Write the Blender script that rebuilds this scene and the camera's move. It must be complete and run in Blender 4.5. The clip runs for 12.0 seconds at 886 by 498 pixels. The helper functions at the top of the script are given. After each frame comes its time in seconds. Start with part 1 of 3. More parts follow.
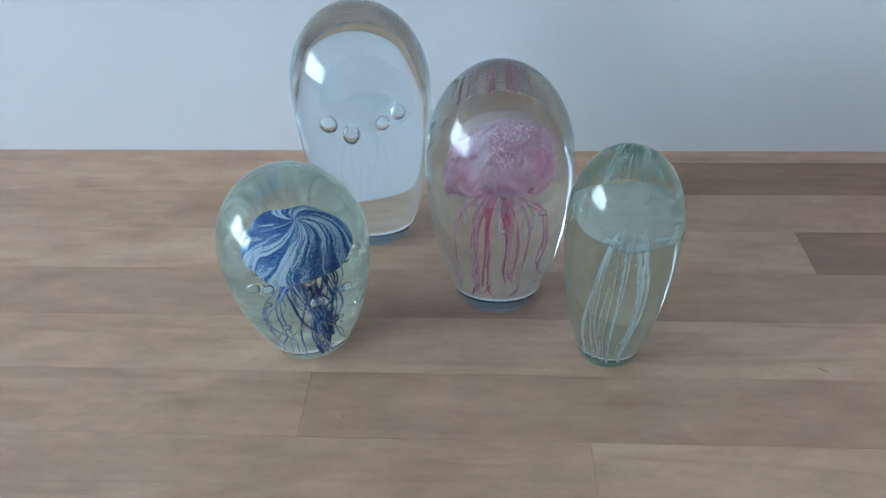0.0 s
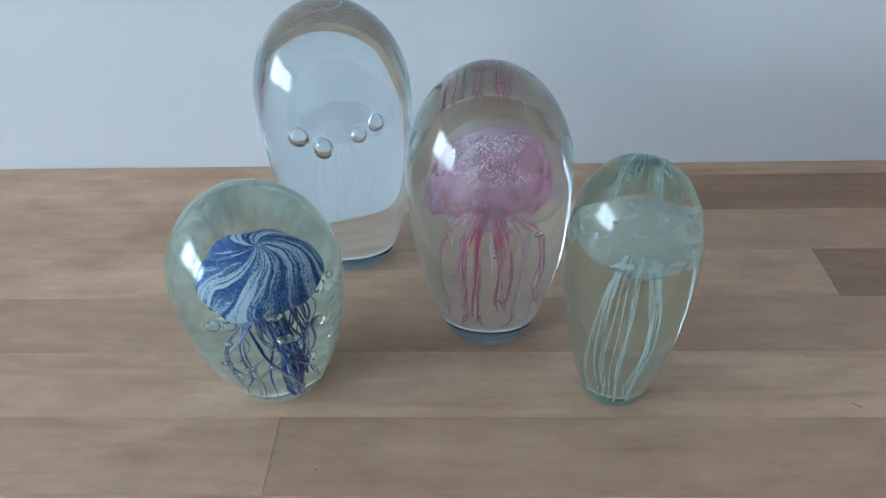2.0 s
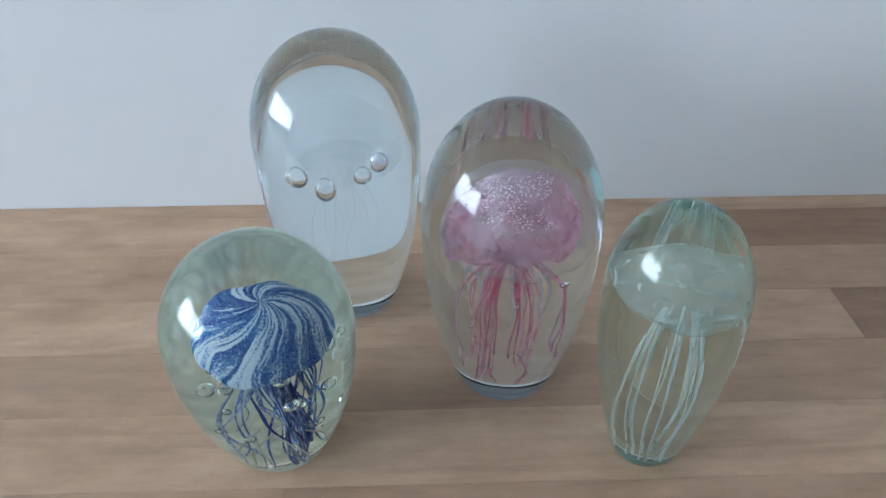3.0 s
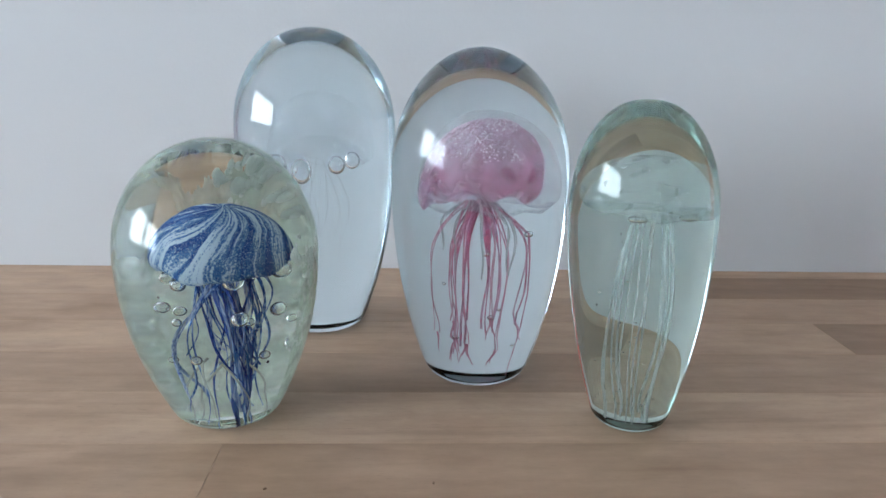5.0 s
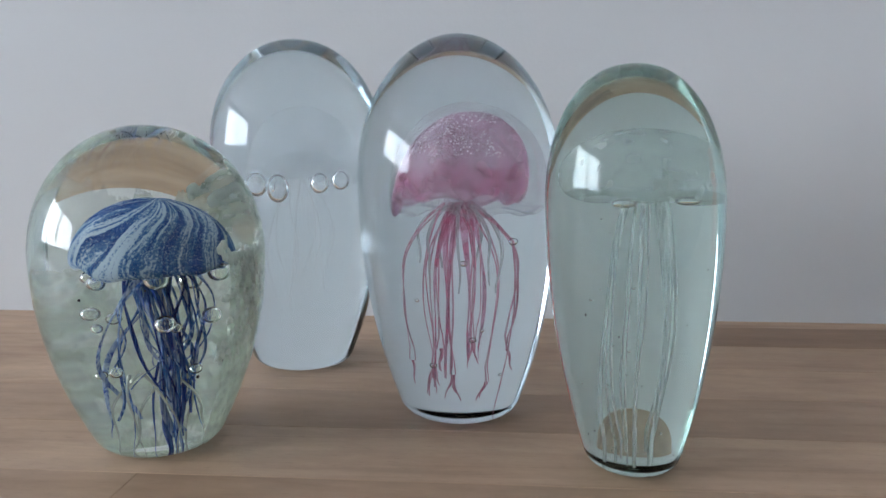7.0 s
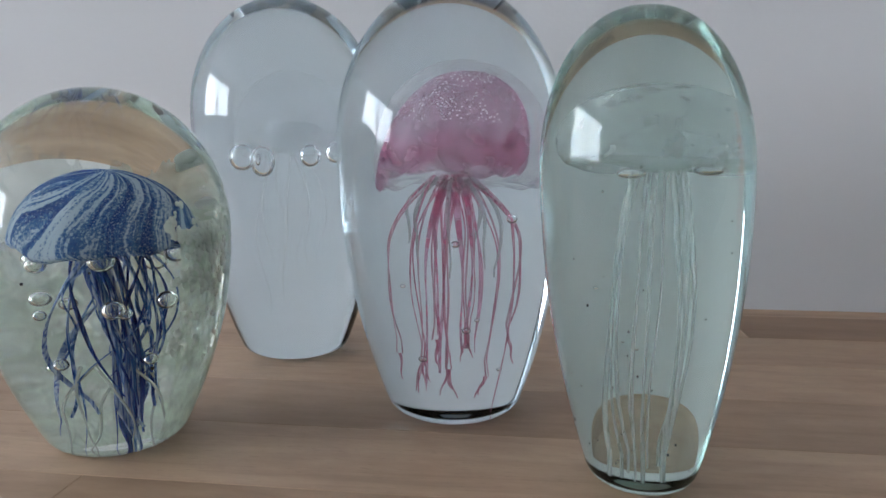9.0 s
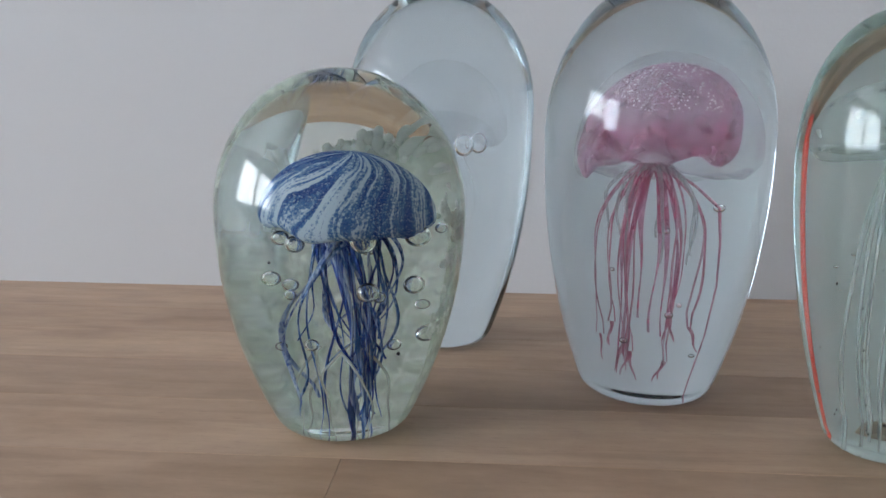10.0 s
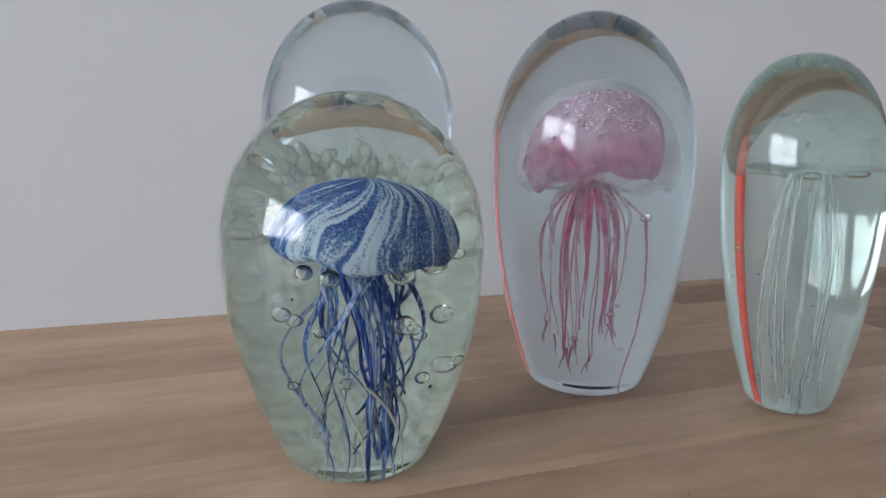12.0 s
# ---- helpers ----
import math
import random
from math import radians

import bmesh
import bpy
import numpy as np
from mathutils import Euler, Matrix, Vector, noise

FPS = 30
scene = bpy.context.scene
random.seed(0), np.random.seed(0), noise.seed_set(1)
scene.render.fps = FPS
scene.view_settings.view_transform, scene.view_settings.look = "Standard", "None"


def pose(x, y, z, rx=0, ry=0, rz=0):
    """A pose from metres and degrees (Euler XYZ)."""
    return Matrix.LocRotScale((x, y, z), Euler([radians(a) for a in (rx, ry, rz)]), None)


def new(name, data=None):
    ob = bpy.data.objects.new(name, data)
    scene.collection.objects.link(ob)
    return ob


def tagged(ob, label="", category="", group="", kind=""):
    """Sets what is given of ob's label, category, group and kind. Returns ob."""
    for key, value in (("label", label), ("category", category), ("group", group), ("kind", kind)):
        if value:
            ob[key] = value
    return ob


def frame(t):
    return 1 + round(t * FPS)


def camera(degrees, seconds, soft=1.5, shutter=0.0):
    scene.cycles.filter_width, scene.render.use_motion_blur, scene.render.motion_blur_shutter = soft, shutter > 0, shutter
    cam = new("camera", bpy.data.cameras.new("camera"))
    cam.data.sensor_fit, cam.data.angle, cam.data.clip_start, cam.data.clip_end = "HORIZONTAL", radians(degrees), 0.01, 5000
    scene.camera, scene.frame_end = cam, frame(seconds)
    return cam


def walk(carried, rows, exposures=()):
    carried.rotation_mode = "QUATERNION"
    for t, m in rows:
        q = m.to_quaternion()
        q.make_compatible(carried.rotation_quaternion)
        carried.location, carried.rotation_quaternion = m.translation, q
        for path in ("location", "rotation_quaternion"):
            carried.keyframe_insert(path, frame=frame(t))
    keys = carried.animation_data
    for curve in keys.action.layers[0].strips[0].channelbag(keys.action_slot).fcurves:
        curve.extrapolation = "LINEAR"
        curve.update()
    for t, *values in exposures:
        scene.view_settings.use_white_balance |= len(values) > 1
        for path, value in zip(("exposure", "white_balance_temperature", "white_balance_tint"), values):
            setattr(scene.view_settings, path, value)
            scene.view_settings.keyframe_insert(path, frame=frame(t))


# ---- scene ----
# ---- camera ----
cam = camera(64.67, 12.0, soft=1.5)
PATH = [
    (0.0, 0.0131, -0.3786, 0.3013, 2.31, -40.20, 1.27),
    (0.8, 0.0137, -0.3839, 0.2985, 2.49, -39.61, 1.49),
    (1.5, 0.0149, -0.3663, 0.2838, 2.56, -39.33, 1.82),
    (2.0, 0.0135, -0.3415, 0.2775, 1.07, -39.04, 1.36),
    (2.5, -0.0059, -0.3165, 0.2765, -0.19, -38.50, 0.82),
    (3.0, -0.0120, -0.3139, 0.2700, -1.77, -37.01, 0.01),
    (3.6, 0.0001, -0.3336, 0.2503, -3.15, -32.68, -0.74),
    (3.7, 0.0010, -0.3357, 0.2484, -3.06, -31.86, -0.74),
    (5.3, -0.0044, -0.3787, 0.1271, -2.25, -12.64, -1.34),
    (5.5, -0.0042, -0.3810, 0.1178, -2.27, -11.04, -1.40),
    (6.0, 0.0022, -0.3695, 0.1023, -1.40, -8.39, -1.32),
    (6.5, 0.0077, -0.3634, 0.1044, 0.51, -7.64, -0.78),
    (7.0, 0.0398, -0.3400, 0.1046, 4.09, -7.82, 0.04),
    (7.2, 0.0522, -0.3294, 0.1055, 4.74, -7.93, 0.45),
    (8.8, 0.0704, -0.3021, 0.0994, 7.75, -9.18, 0.46),
    (9.0, 0.0563, -0.3071, 0.0995, 7.68, -9.37, 0.34),
    (9.5, 0.0036, -0.3199, 0.0968, 5.35, -9.23, -0.33),
    (10.0, -0.0386, -0.3209, 0.0939, 2.76, -9.13, -0.83),
    (10.5, -0.0478, -0.3173, 0.0934, -0.92, -9.00, -1.12),
    (11.0, -0.0422, -0.3182, 0.0978, -5.96, -8.72, -0.68),
    (11.5, -0.0734, -0.3153, 0.1004, -12.99, -8.81, -0.44),
    (12.0, -0.1284, -0.3071, 0.1009, -20.21, -9.03, -0.65),
]
EXPOSURES = [(0.0, 2.82, 5480, 2), (2.0, 2.82, 5600, 2), (3.6, 2.88, 6000, 6), (5.5, 2.78, 6200, 8), (7.0, 2.56, 6350, 10), (9.0, 2.46, 6450, 11), (12.0, 2.53, 6600, 13)]
walk(cam, [(t, pose(x, y, z, 90 + pitch, roll, yaw)) for t, x, y, z, yaw, pitch, roll in PATH], EXPOSURES)

# ---- world, daylight ----
world = bpy.data.worlds.new("world")
scene.world = world
world.use_nodes = True
sky = world.node_tree.nodes.new("ShaderNodeTexSky")
sky.sky_type, sky.sun_disc, sky.sun_elevation, sky.sun_rotation = "NISHITA", False, radians(40), radians(200)
world.node_tree.links.new(sky.outputs[0], world.node_tree.nodes["Background"].inputs[0])
world.node_tree.nodes["Background"].inputs[1].default_value = 0.1

SKY_GLOW = 3.0


# ---- materials ----
def material(name):
    m = bpy.data.materials.new(name)
    m.use_nodes = True
    nt = m.node_tree
    nt.nodes.clear()
    out = nt.nodes.new("ShaderNodeOutputMaterial")
    return m, nt, out


def node(nt, kind, **inputs):
    n = nt.nodes.new(kind)
    for key, value in inputs.items():
        socket = n.inputs[int(key[1:])] if key[0] == "i" and key[1:].isdigit() else n.inputs[key.replace("_", " ")]
        if isinstance(value, bpy.types.NodeSocket):
            nt.links.new(value, socket)
        else:
            socket.default_value = value
    return n


def math_node(nt, op, a, b=0.0):
    n = nt.nodes.new("ShaderNodeMath")
    n.operation = op
    for i, value in enumerate((a, b)):
        if isinstance(value, bpy.types.NodeSocket):
            nt.links.new(value, n.inputs[i])
        else:
            n.inputs[i].default_value = value
    return n.outputs[0]


def ramp(nt, fac, *stops):
    n = nt.nodes.new("ShaderNodeValToRGB")
    els = n.color_ramp.elements
    while len(els) < len(stops):
        els.new(0.5)
    for el, (p, col) in zip(els, stops):
        el.position, el.color = p, (*col, 1) if len(col) == 3 else col
    nt.links.new(fac, n.inputs[0])
    return n


def mix(nt, fac, a, b, blend="MIX"):
    n = nt.nodes.new("ShaderNodeMix")
    n.data_type, n.blend_type = "RGBA", blend
    for i, value in ((0, fac), (6, a), (7, b)):
        if isinstance(value, bpy.types.NodeSocket):
            nt.links.new(value, n.inputs[i])
        else:
            n.inputs[i].default_value = (*value, 1) if isinstance(value, tuple) and len(value) == 3 else value
    return n.outputs[2]


def coords(nt, scale=(1, 1, 1), shift=None):
    tc = nt.nodes.new("ShaderNodeTexCoord")
    mp = nt.nodes.new("ShaderNodeMapping")
    mp.inputs["Scale"].default_value = scale
    nt.links.new(tc.outputs["Object"], mp.inputs["Vector"])
    if shift:
        nt.links.new(shift, mp.inputs["Location"])
    return mp.outputs[0]


def wood_material(name, shade, veins=0.60):
    m, nt, out = material(name)
    rnd = nt.nodes.new("ShaderNodeObjectInfo").outputs["Random"]
    comb = node(nt, "ShaderNodeCombineXYZ", X=math_node(nt, "MULTIPLY", rnd, 37.0), Y=math_node(nt, "MULTIPLY", rnd, 91.0), Z=math_node(nt, "MULTIPLY", rnd, 13.0))
    fine = node(nt, "ShaderNodeTexNoise", Vector=coords(nt, (28, 300, 60), comb.outputs[0]), Scale=1.0, Detail=4.0, Roughness=0.65)
    band = node(nt, "ShaderNodeTexNoise", Vector=coords(nt, (8, 60, 10), comb.outputs[0]), Scale=1.0, Detail=3.0, Roughness=0.5, Distortion=1.4)
    broad = node(nt, "ShaderNodeTexNoise", Vector=coords(nt, (9, 26, 3), comb.outputs[0]), Scale=1.0, Detail=4.0, Distortion=0.8)
    fleck = node(nt, "ShaderNodeTexNoise", Vector=coords(nt, (220, 1300, 100), comb.outputs[0]), Scale=1.0, Detail=1.0)
    col = ramp(nt, band.outputs["Fac"], (0.25, (0.30, 0.198, 0.13)), (0.45, (0.385, 0.268, 0.182)), (0.7, (0.425, 0.302, 0.21))).outputs[0]
    col = mix(nt, 0.22, col, ramp(nt, fine.outputs["Fac"], (0.32, (0.25, 0.163, 0.105)), (0.68, (0.48, 0.348, 0.248))).outputs[0])
    col = mix(nt, 0.45, col, ramp(nt, broad.outputs["Fac"], (0.3, (0.29, 0.195, 0.13)), (0.65, (0.46, 0.335, 0.24))).outputs[0])
    tone = ramp(nt, rnd, (0.0, (0.84, 0.81, 0.79)), (0.35, (0.95, 0.935, 0.92)), (0.7, (1.02, 1.0, 0.98)), (1.0, (1.09, 1.10, 1.11)))
    col = mix(nt, 1.0, col, tone.outputs[0], "MULTIPLY")
    col = mix(nt, 1.0, col, shade, "MULTIPLY")
    col = mix(nt, ramp(nt, fleck.outputs["Fac"], (0.64, (0, 0, 0)), (0.78, (0.3, 0.3, 0.3))).outputs[0], col, (0.22, 0.14, 0.09))
    streak = node(nt, "ShaderNodeTexNoise", Vector=coords(nt, (2.6, 48, 10), comb.outputs[0]), Scale=1.3, Detail=4.0, Distortion=2.2)
    col = mix(nt, ramp(nt, streak.outputs["Fac"], (veins, (0, 0, 0)), (veins + 0.13, (0.26, 0.26, 0.26))).outputs[0], col, (0.19, 0.11, 0.07))
    mottle = node(nt, "ShaderNodeTexNoise", Vector=coords(nt, (30, 70, 10), comb.outputs[0]), Scale=1.0, Detail=5.0, Roughness=0.7)
    col = mix(nt, 1.0, col, ramp(nt, mottle.outputs["Fac"], (0.3, (0.86, 0.85, 0.84)), (0.7, (1.1, 1.1, 1.1))).outputs[0], "MULTIPLY")
    bump = node(nt, "ShaderNodeBump", Strength=0.12, Distance=0.0004, Height=fine.outputs["Fac"])
    rough = ramp(nt, band.outputs["Fac"], (0.2, (0.5, 0.5, 0.5)), (0.8, (0.42, 0.42, 0.42)))
    b = node(nt, "ShaderNodeBsdfPrincipled", Base_Color=col, Roughness=rough.outputs[0], Normal=bump.outputs[0])
    nt.links.new(b.outputs[0], out.inputs[0])
    return m


def plaster_material(name, colour, scale=60.0):
    m, nt, out = material(name)
    big = node(nt, "ShaderNodeTexNoise", Vector=coords(nt), Scale=2.5, Detail=3.0)
    small = node(nt, "ShaderNodeTexNoise", Vector=coords(nt), Scale=scale * 6, Detail=4.0)
    c2 = tuple(x * 0.94 for x in colour)
    col = mix(nt, big.outputs["Fac"], colour, c2)
    bump = node(nt, "ShaderNodeBump", Strength=0.15, Distance=0.0006, Height=small.outputs["Fac"])
    b = node(nt, "ShaderNodeBsdfPrincipled", Base_Color=col, Roughness=0.75, Normal=bump.outputs[0])
    nt.links.new(b.outputs[0], out.inputs[0])
    return m


def plain_material(name, colour, rough=0.5, metallic=0.0, coat=0.0):
    m, nt, out = material(name)
    n = node(nt, "ShaderNodeTexNoise", Vector=coords(nt), Scale=40.0, Detail=3.0)
    col = mix(nt, n.outputs["Fac"], colour, tuple(x * 0.9 for x in colour))
    b = node(nt, "ShaderNodeBsdfPrincipled", Base_Color=col, Roughness=rough, Metallic=metallic, Coat_Weight=coat)
    nt.links.new(b.outputs[0], out.inputs[0])
    return m


def glass_material(name, tint, ior=1.5, wave=0.0):
    m, nt, out = material(name)
    b = node(nt, "ShaderNodeBsdfGlass", Color=(*tint, 1), Roughness=0.0, IOR=ior)
    if wave:
        n = node(nt, "ShaderNodeTexNoise", Vector=coords(nt, (1, 1, 0.35)), Scale=55.0, Detail=1.0)
        nt.links.new(node(nt, "ShaderNodeBump", Strength=wave, Distance=0.001, Height=n.outputs["Fac"]).outputs[0], b.inputs["Normal"])
    nt.links.new(b.outputs[0], out.inputs[0])
    return m


def fused_glass(name, colour, body, translucent=0.5, tint=(1, 1, 1)):
    """Coloured glass fused into clear glass: colour and body (how opaque it is) are values or made by the caller; tint colours the light that passes."""
    m, nt, out = material(name)
    col = colour(nt) if callable(colour) else (*colour, 1)
    fac = body(nt) if callable(body) else body
    d = node(nt, "ShaderNodeBsdfDiffuse", Color=col)
    tr = node(nt, "ShaderNodeBsdfTranslucent", Color=col)
    a = node(nt, "ShaderNodeMixShader", Fac=translucent, i1=d.outputs[0], i2=tr.outputs[0])
    clear = node(nt, "ShaderNodeBsdfTransparent", Color=(*tint, 1))
    s = node(nt, "ShaderNodeMixShader", Fac=fac, i1=clear.outputs[0], i2=a.outputs[0])
    nt.links.new(s.outputs[0], out.inputs[0])
    return m


def frosted_material(name, colour):
    """Milky glass that light shines through."""
    m, nt, out = material(name)
    d = node(nt, "ShaderNodeBsdfDiffuse", Color=(*colour, 1))
    g = node(nt, "ShaderNodeBsdfTranslucent", Color=(*colour, 1))
    s = node(nt, "ShaderNodeMixShader", Fac=0.4, i1=d.outputs[0], i2=g.outputs[0])
    nt.links.new(s.outputs[0], out.inputs[0])
    return m


def swirl(nt, twist, dark, light, pale):
    """Narrow streaks of colour that wind out from the crown, with fine glitter in them."""
    tc = nt.nodes.new("ShaderNodeTexCoord")
    sep = node(nt, "ShaderNodeSeparateXYZ", Vector=tc.outputs["Object"])
    angle = math_node(nt, "ARCTAN2", sep.outputs[1], sep.outputs[0])
    rad = math_node(nt, "SQRT", math_node(nt, "ADD", math_node(nt, "MULTIPLY", sep.outputs[0], sep.outputs[0]), math_node(nt, "MULTIPLY", sep.outputs[1], sep.outputs[1])))
    drift = node(nt, "ShaderNodeTexNoise", Vector=tc.outputs["Object"], Scale=110.0, Detail=2.0)
    turn = math_node(nt, "ADD", math_node(nt, "ADD", angle, math_node(nt, "MULTIPLY", rad, twist)), math_node(nt, "MULTIPLY", drift.outputs["Fac"], 0.3))
    vec = node(nt, "ShaderNodeCombineXYZ", X=math_node(nt, "COSINE", turn), Y=math_node(nt, "SINE", turn), Z=math_node(nt, "MULTIPLY", rad, 9.0))
    broad = node(nt, "ShaderNodeTexNoise", Vector=vec.outputs[0], Scale=2.6, Detail=2.0, Roughness=0.5)
    narrow = node(nt, "ShaderNodeTexNoise", Vector=vec.outputs[0], Scale=9.0, Detail=3.0, Roughness=0.55)
    blot = node(nt, "ShaderNodeTexNoise", Vector=tc.outputs["Object"], Scale=1500.0, Detail=2.0)
    v = math_node(nt, "ADD", math_node(nt, "MULTIPLY", broad.outputs["Fac"], 0.45), math_node(nt, "MULTIPLY", narrow.outputs["Fac"], 0.55))
    v = math_node(nt, "ADD", v, math_node(nt, "MULTIPLY", math_node(nt, "SUBTRACT", blot.outputs["Fac"], 0.5), 0.18))
    speck = node(nt, "ShaderNodeTexVoronoi", Vector=tc.outputs["Object"], Scale=1500.0)
    c = ramp(nt, v, (0.445, dark), (0.51, light), (0.56, pale)).outputs[0]
    return mix(nt, ramp(nt, speck.outputs["Distance"], (0.2, (0.6, 0.6, 0.6)), (0.34, (0, 0, 0))).outputs[0], c, pale)


def stranded(nt, dark, mid, pale):
    """Colour drawn out lengthwise into fine dark and pale lines."""
    n = node(nt, "ShaderNodeTexNoise", Vector=coords(nt, (1500, 1500, 45)), Scale=1.0, Detail=2.0)
    return ramp(nt, n.outputs["Fac"], (0.36, dark), (0.5, mid), (0.62, pale)).outputs[0]


def speckled(nt, colour, white, scale, low, high, top=None):
    """Colour with tiny white seeds; top: only above that height."""
    tc = nt.nodes.new("ShaderNodeTexCoord")
    v = node(nt, "ShaderNodeTexVoronoi", Vector=tc.outputs["Object"], Scale=scale)
    f = ramp(nt, v.outputs["Distance"], (low, (1, 1, 1)), (high, (0, 0, 0))).outputs[0]
    n = node(nt, "ShaderNodeTexNoise", Vector=tc.outputs["Object"], Scale=130.0, Detail=3.0)
    base = mix(nt, n.outputs["Fac"], tuple(x * 0.8 for x in colour), tuple(min(1, x * 1.35) for x in colour))
    if top is not None:
        sep = node(nt, "ShaderNodeSeparateXYZ", Vector=tc.outputs["Object"])
        f = math_node(nt, "MULTIPLY", f, ramp(nt, math_node(nt, "MULTIPLY", sep.outputs[2], 50.0), (top * 50, (0, 0, 0)), (top * 50 + 0.2, (1, 1, 1))).outputs[0])
    return mix(nt, f, base, white)


def seeded(nt, low, high, scale, seeds, reach, top=None):
    """How opaque the glass is: clouds, and tiny opaque seeds above the height top."""
    tc = nt.nodes.new("ShaderNodeTexCoord")
    v = node(nt, "ShaderNodeTexVoronoi", Vector=tc.outputs["Object"], Scale=seeds)
    f = ramp(nt, v.outputs["Distance"], (reach, (0.9, 0.9, 0.9)), (reach * 1.5, (0, 0, 0))).outputs[0]
    if top is not None:
        sep = node(nt, "ShaderNodeSeparateXYZ", Vector=tc.outputs["Object"])
        f = math_node(nt, "MULTIPLY", f, ramp(nt, math_node(nt, "MULTIPLY", sep.outputs[2], 50.0), (top * 50, (0, 0, 0)), (top * 50 + 0.2, (1, 1, 1))).outputs[0])
    patch = node(nt, "ShaderNodeTexNoise", Vector=tc.outputs["Object"], Scale=75.0, Detail=2.0)
    f = math_node(nt, "MULTIPLY", f, ramp(nt, patch.outputs["Fac"], (0.36, (0, 0, 0)), (0.48, (1, 1, 1))).outputs[0])
    return math_node(nt, "MAXIMUM", cloudy(nt, low, high, scale), f)


def cloudy(nt, low, high, scale, detail=3.0):
    n = node(nt, "ShaderNodeTexNoise", Vector=coords(nt), Scale=scale, Detail=detail)
    return ramp(nt, n.outputs["Fac"], (0.32, (low,) * 3), (0.68, (high,) * 3)).outputs[0]


WOOD = wood_material("beech", (1.11, 1.05, 0.99))
DARK_WOOD = wood_material("dark_beech", (0.74, 0.65, 0.57), 0.46)
GLUE = plain_material("glue_line", (0.16, 0.10, 0.065), 0.7)
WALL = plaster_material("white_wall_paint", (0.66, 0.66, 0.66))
# grey of the unseen room sides, darkened to cut the light they bounce
ROOM = plaster_material("dimmed_room_grey", (0.52, 0.52, 0.51))
CEIL = plaster_material("ceiling_paint", (0.7, 0.7, 0.7))
FLOOR = plain_material("floor_grey", (0.20, 0.26, 0.30), 0.5)
# the grey holds the shade on the frame's backlit inner side
FRAME = plain_material("backlit_frame_grey", (0.4, 0.4, 0.4), 0.4)
RED = plain_material("red_glaze", (0.72, 0.06, 0.03), 0.3, coat=0.4)
CLEAR = glass_material("clear_glass", (0.90, 0.955, 0.975))
AQUA = glass_material("aqua_glass", (0.865, 0.95, 0.925))
MINT = glass_material("mint_glass", (0.95, 0.988, 0.962), wave=0.06)
AIR = glass_material("air_in_glass", (1, 1, 1), ior=0.76)
SPLINTER = plain_material("dark_splinter", (0.27, 0.175, 0.11), 0.7)
SEED_DARK = plain_material("dark_seed", (0.02, 0.02, 0.025), 0.6)

BLUE_BELL = fused_glass("blue_swirl", lambda nt: swirl(nt, 62.0, (0.018, 0.066, 0.27), (0.08, 0.20, 0.45), (0.60, 0.70, 0.79)), 0.94, translucent=0.2)
BLUE_ARM = fused_glass("blue_thread", lambda nt: stranded(nt, (0.02, 0.07, 0.28), (0.06, 0.18, 0.48), (0.42, 0.56, 0.80)), 0.9, translucent=0.2)
NAVY_ARM = fused_glass("navy_thread", lambda nt: stranded(nt, (0.010, 0.028, 0.17), (0.024, 0.065, 0.32), (0.10, 0.20, 0.52)), 0.93, translucent=0.2)
PALE_ARM = fused_glass("pale_blue_thread", lambda nt: stranded(nt, (0.05, 0.12, 0.42), (0.38, 0.50, 0.74), (0.62, 0.72, 0.84)), 0.75, translucent=0.25)
CREAM_ARM = fused_glass("cream_thread", (0.85, 0.90, 0.80), 0.45, translucent=0.3)
PINK_BELL = fused_glass("pink_glass", lambda nt: speckled(nt, (1.0, 0.58, 0.70), (1.0, 0.97, 0.98), 1000.0, 0.27, 0.36, 0.010), lambda nt: seeded(nt, 0.20, 0.40, 140.0, 1000.0, 0.25, 0.010), translucent=0.45, tint=(1.0, 0.80, 0.88))
PINK_SKIRT = fused_glass("deep_pink_glass", lambda nt: speckled(nt, (1.0, 0.34, 0.50), (1.0, 0.70, 0.78), 700.0, 0.1, 0.3), lambda nt: cloudy(nt, 0.08, 0.36, 130.0), translucent=0.5, tint=(1.0, 0.76, 0.86))
PINK_VEIL = fused_glass("pink_veil", lambda nt: speckled(nt, (0.90, 0.80, 0.83), (1.0, 0.98, 0.98), 1100.0, 0.25, 0.38, 0.009), lambda nt: cloudy(nt, 0.08, 0.26, 160.0), translucent=0.3)
PINK_ARM = fused_glass("pink_thread", lambda nt: stranded(nt, (0.80, 0.28, 0.42), (0.96, 0.54, 0.66), (1.0, 0.80, 0.85)), 0.34, translucent=0.4, tint=(1.0, 0.86, 0.91))
ROSE_ARM = fused_glass("rose_thread", lambda nt: stranded(nt, (0.70, 0.18, 0.30), (0.92, 0.42, 0.55), (1.0, 0.72, 0.80)), 0.40, translucent=0.4, tint=(1.0, 0.86, 0.91))
BROAD_ARM = fused_glass("broad_pink_strand", (0.93, 0.30, 0.46), lambda nt: cloudy(nt, 0.10, 0.46, 180.0), translucent=0.4, tint=(1.0, 0.78, 0.87))
WHITE_ARM = fused_glass("white_thread", lambda nt: stranded(nt, (0.72, 0.80, 0.78), (0.92, 0.97, 0.95), (1.0, 1.0, 1.0)), 0.27, translucent=0.3)
AQUA_BELL = fused_glass("aqua_milk", lambda nt: speckled(nt, (0.84, 0.98, 0.92), (0.97, 1.0, 0.98), 1500.0, 0.1, 0.18), lambda nt: cloudy(nt, 0.21, 0.29, 200.0), translucent=0.35)
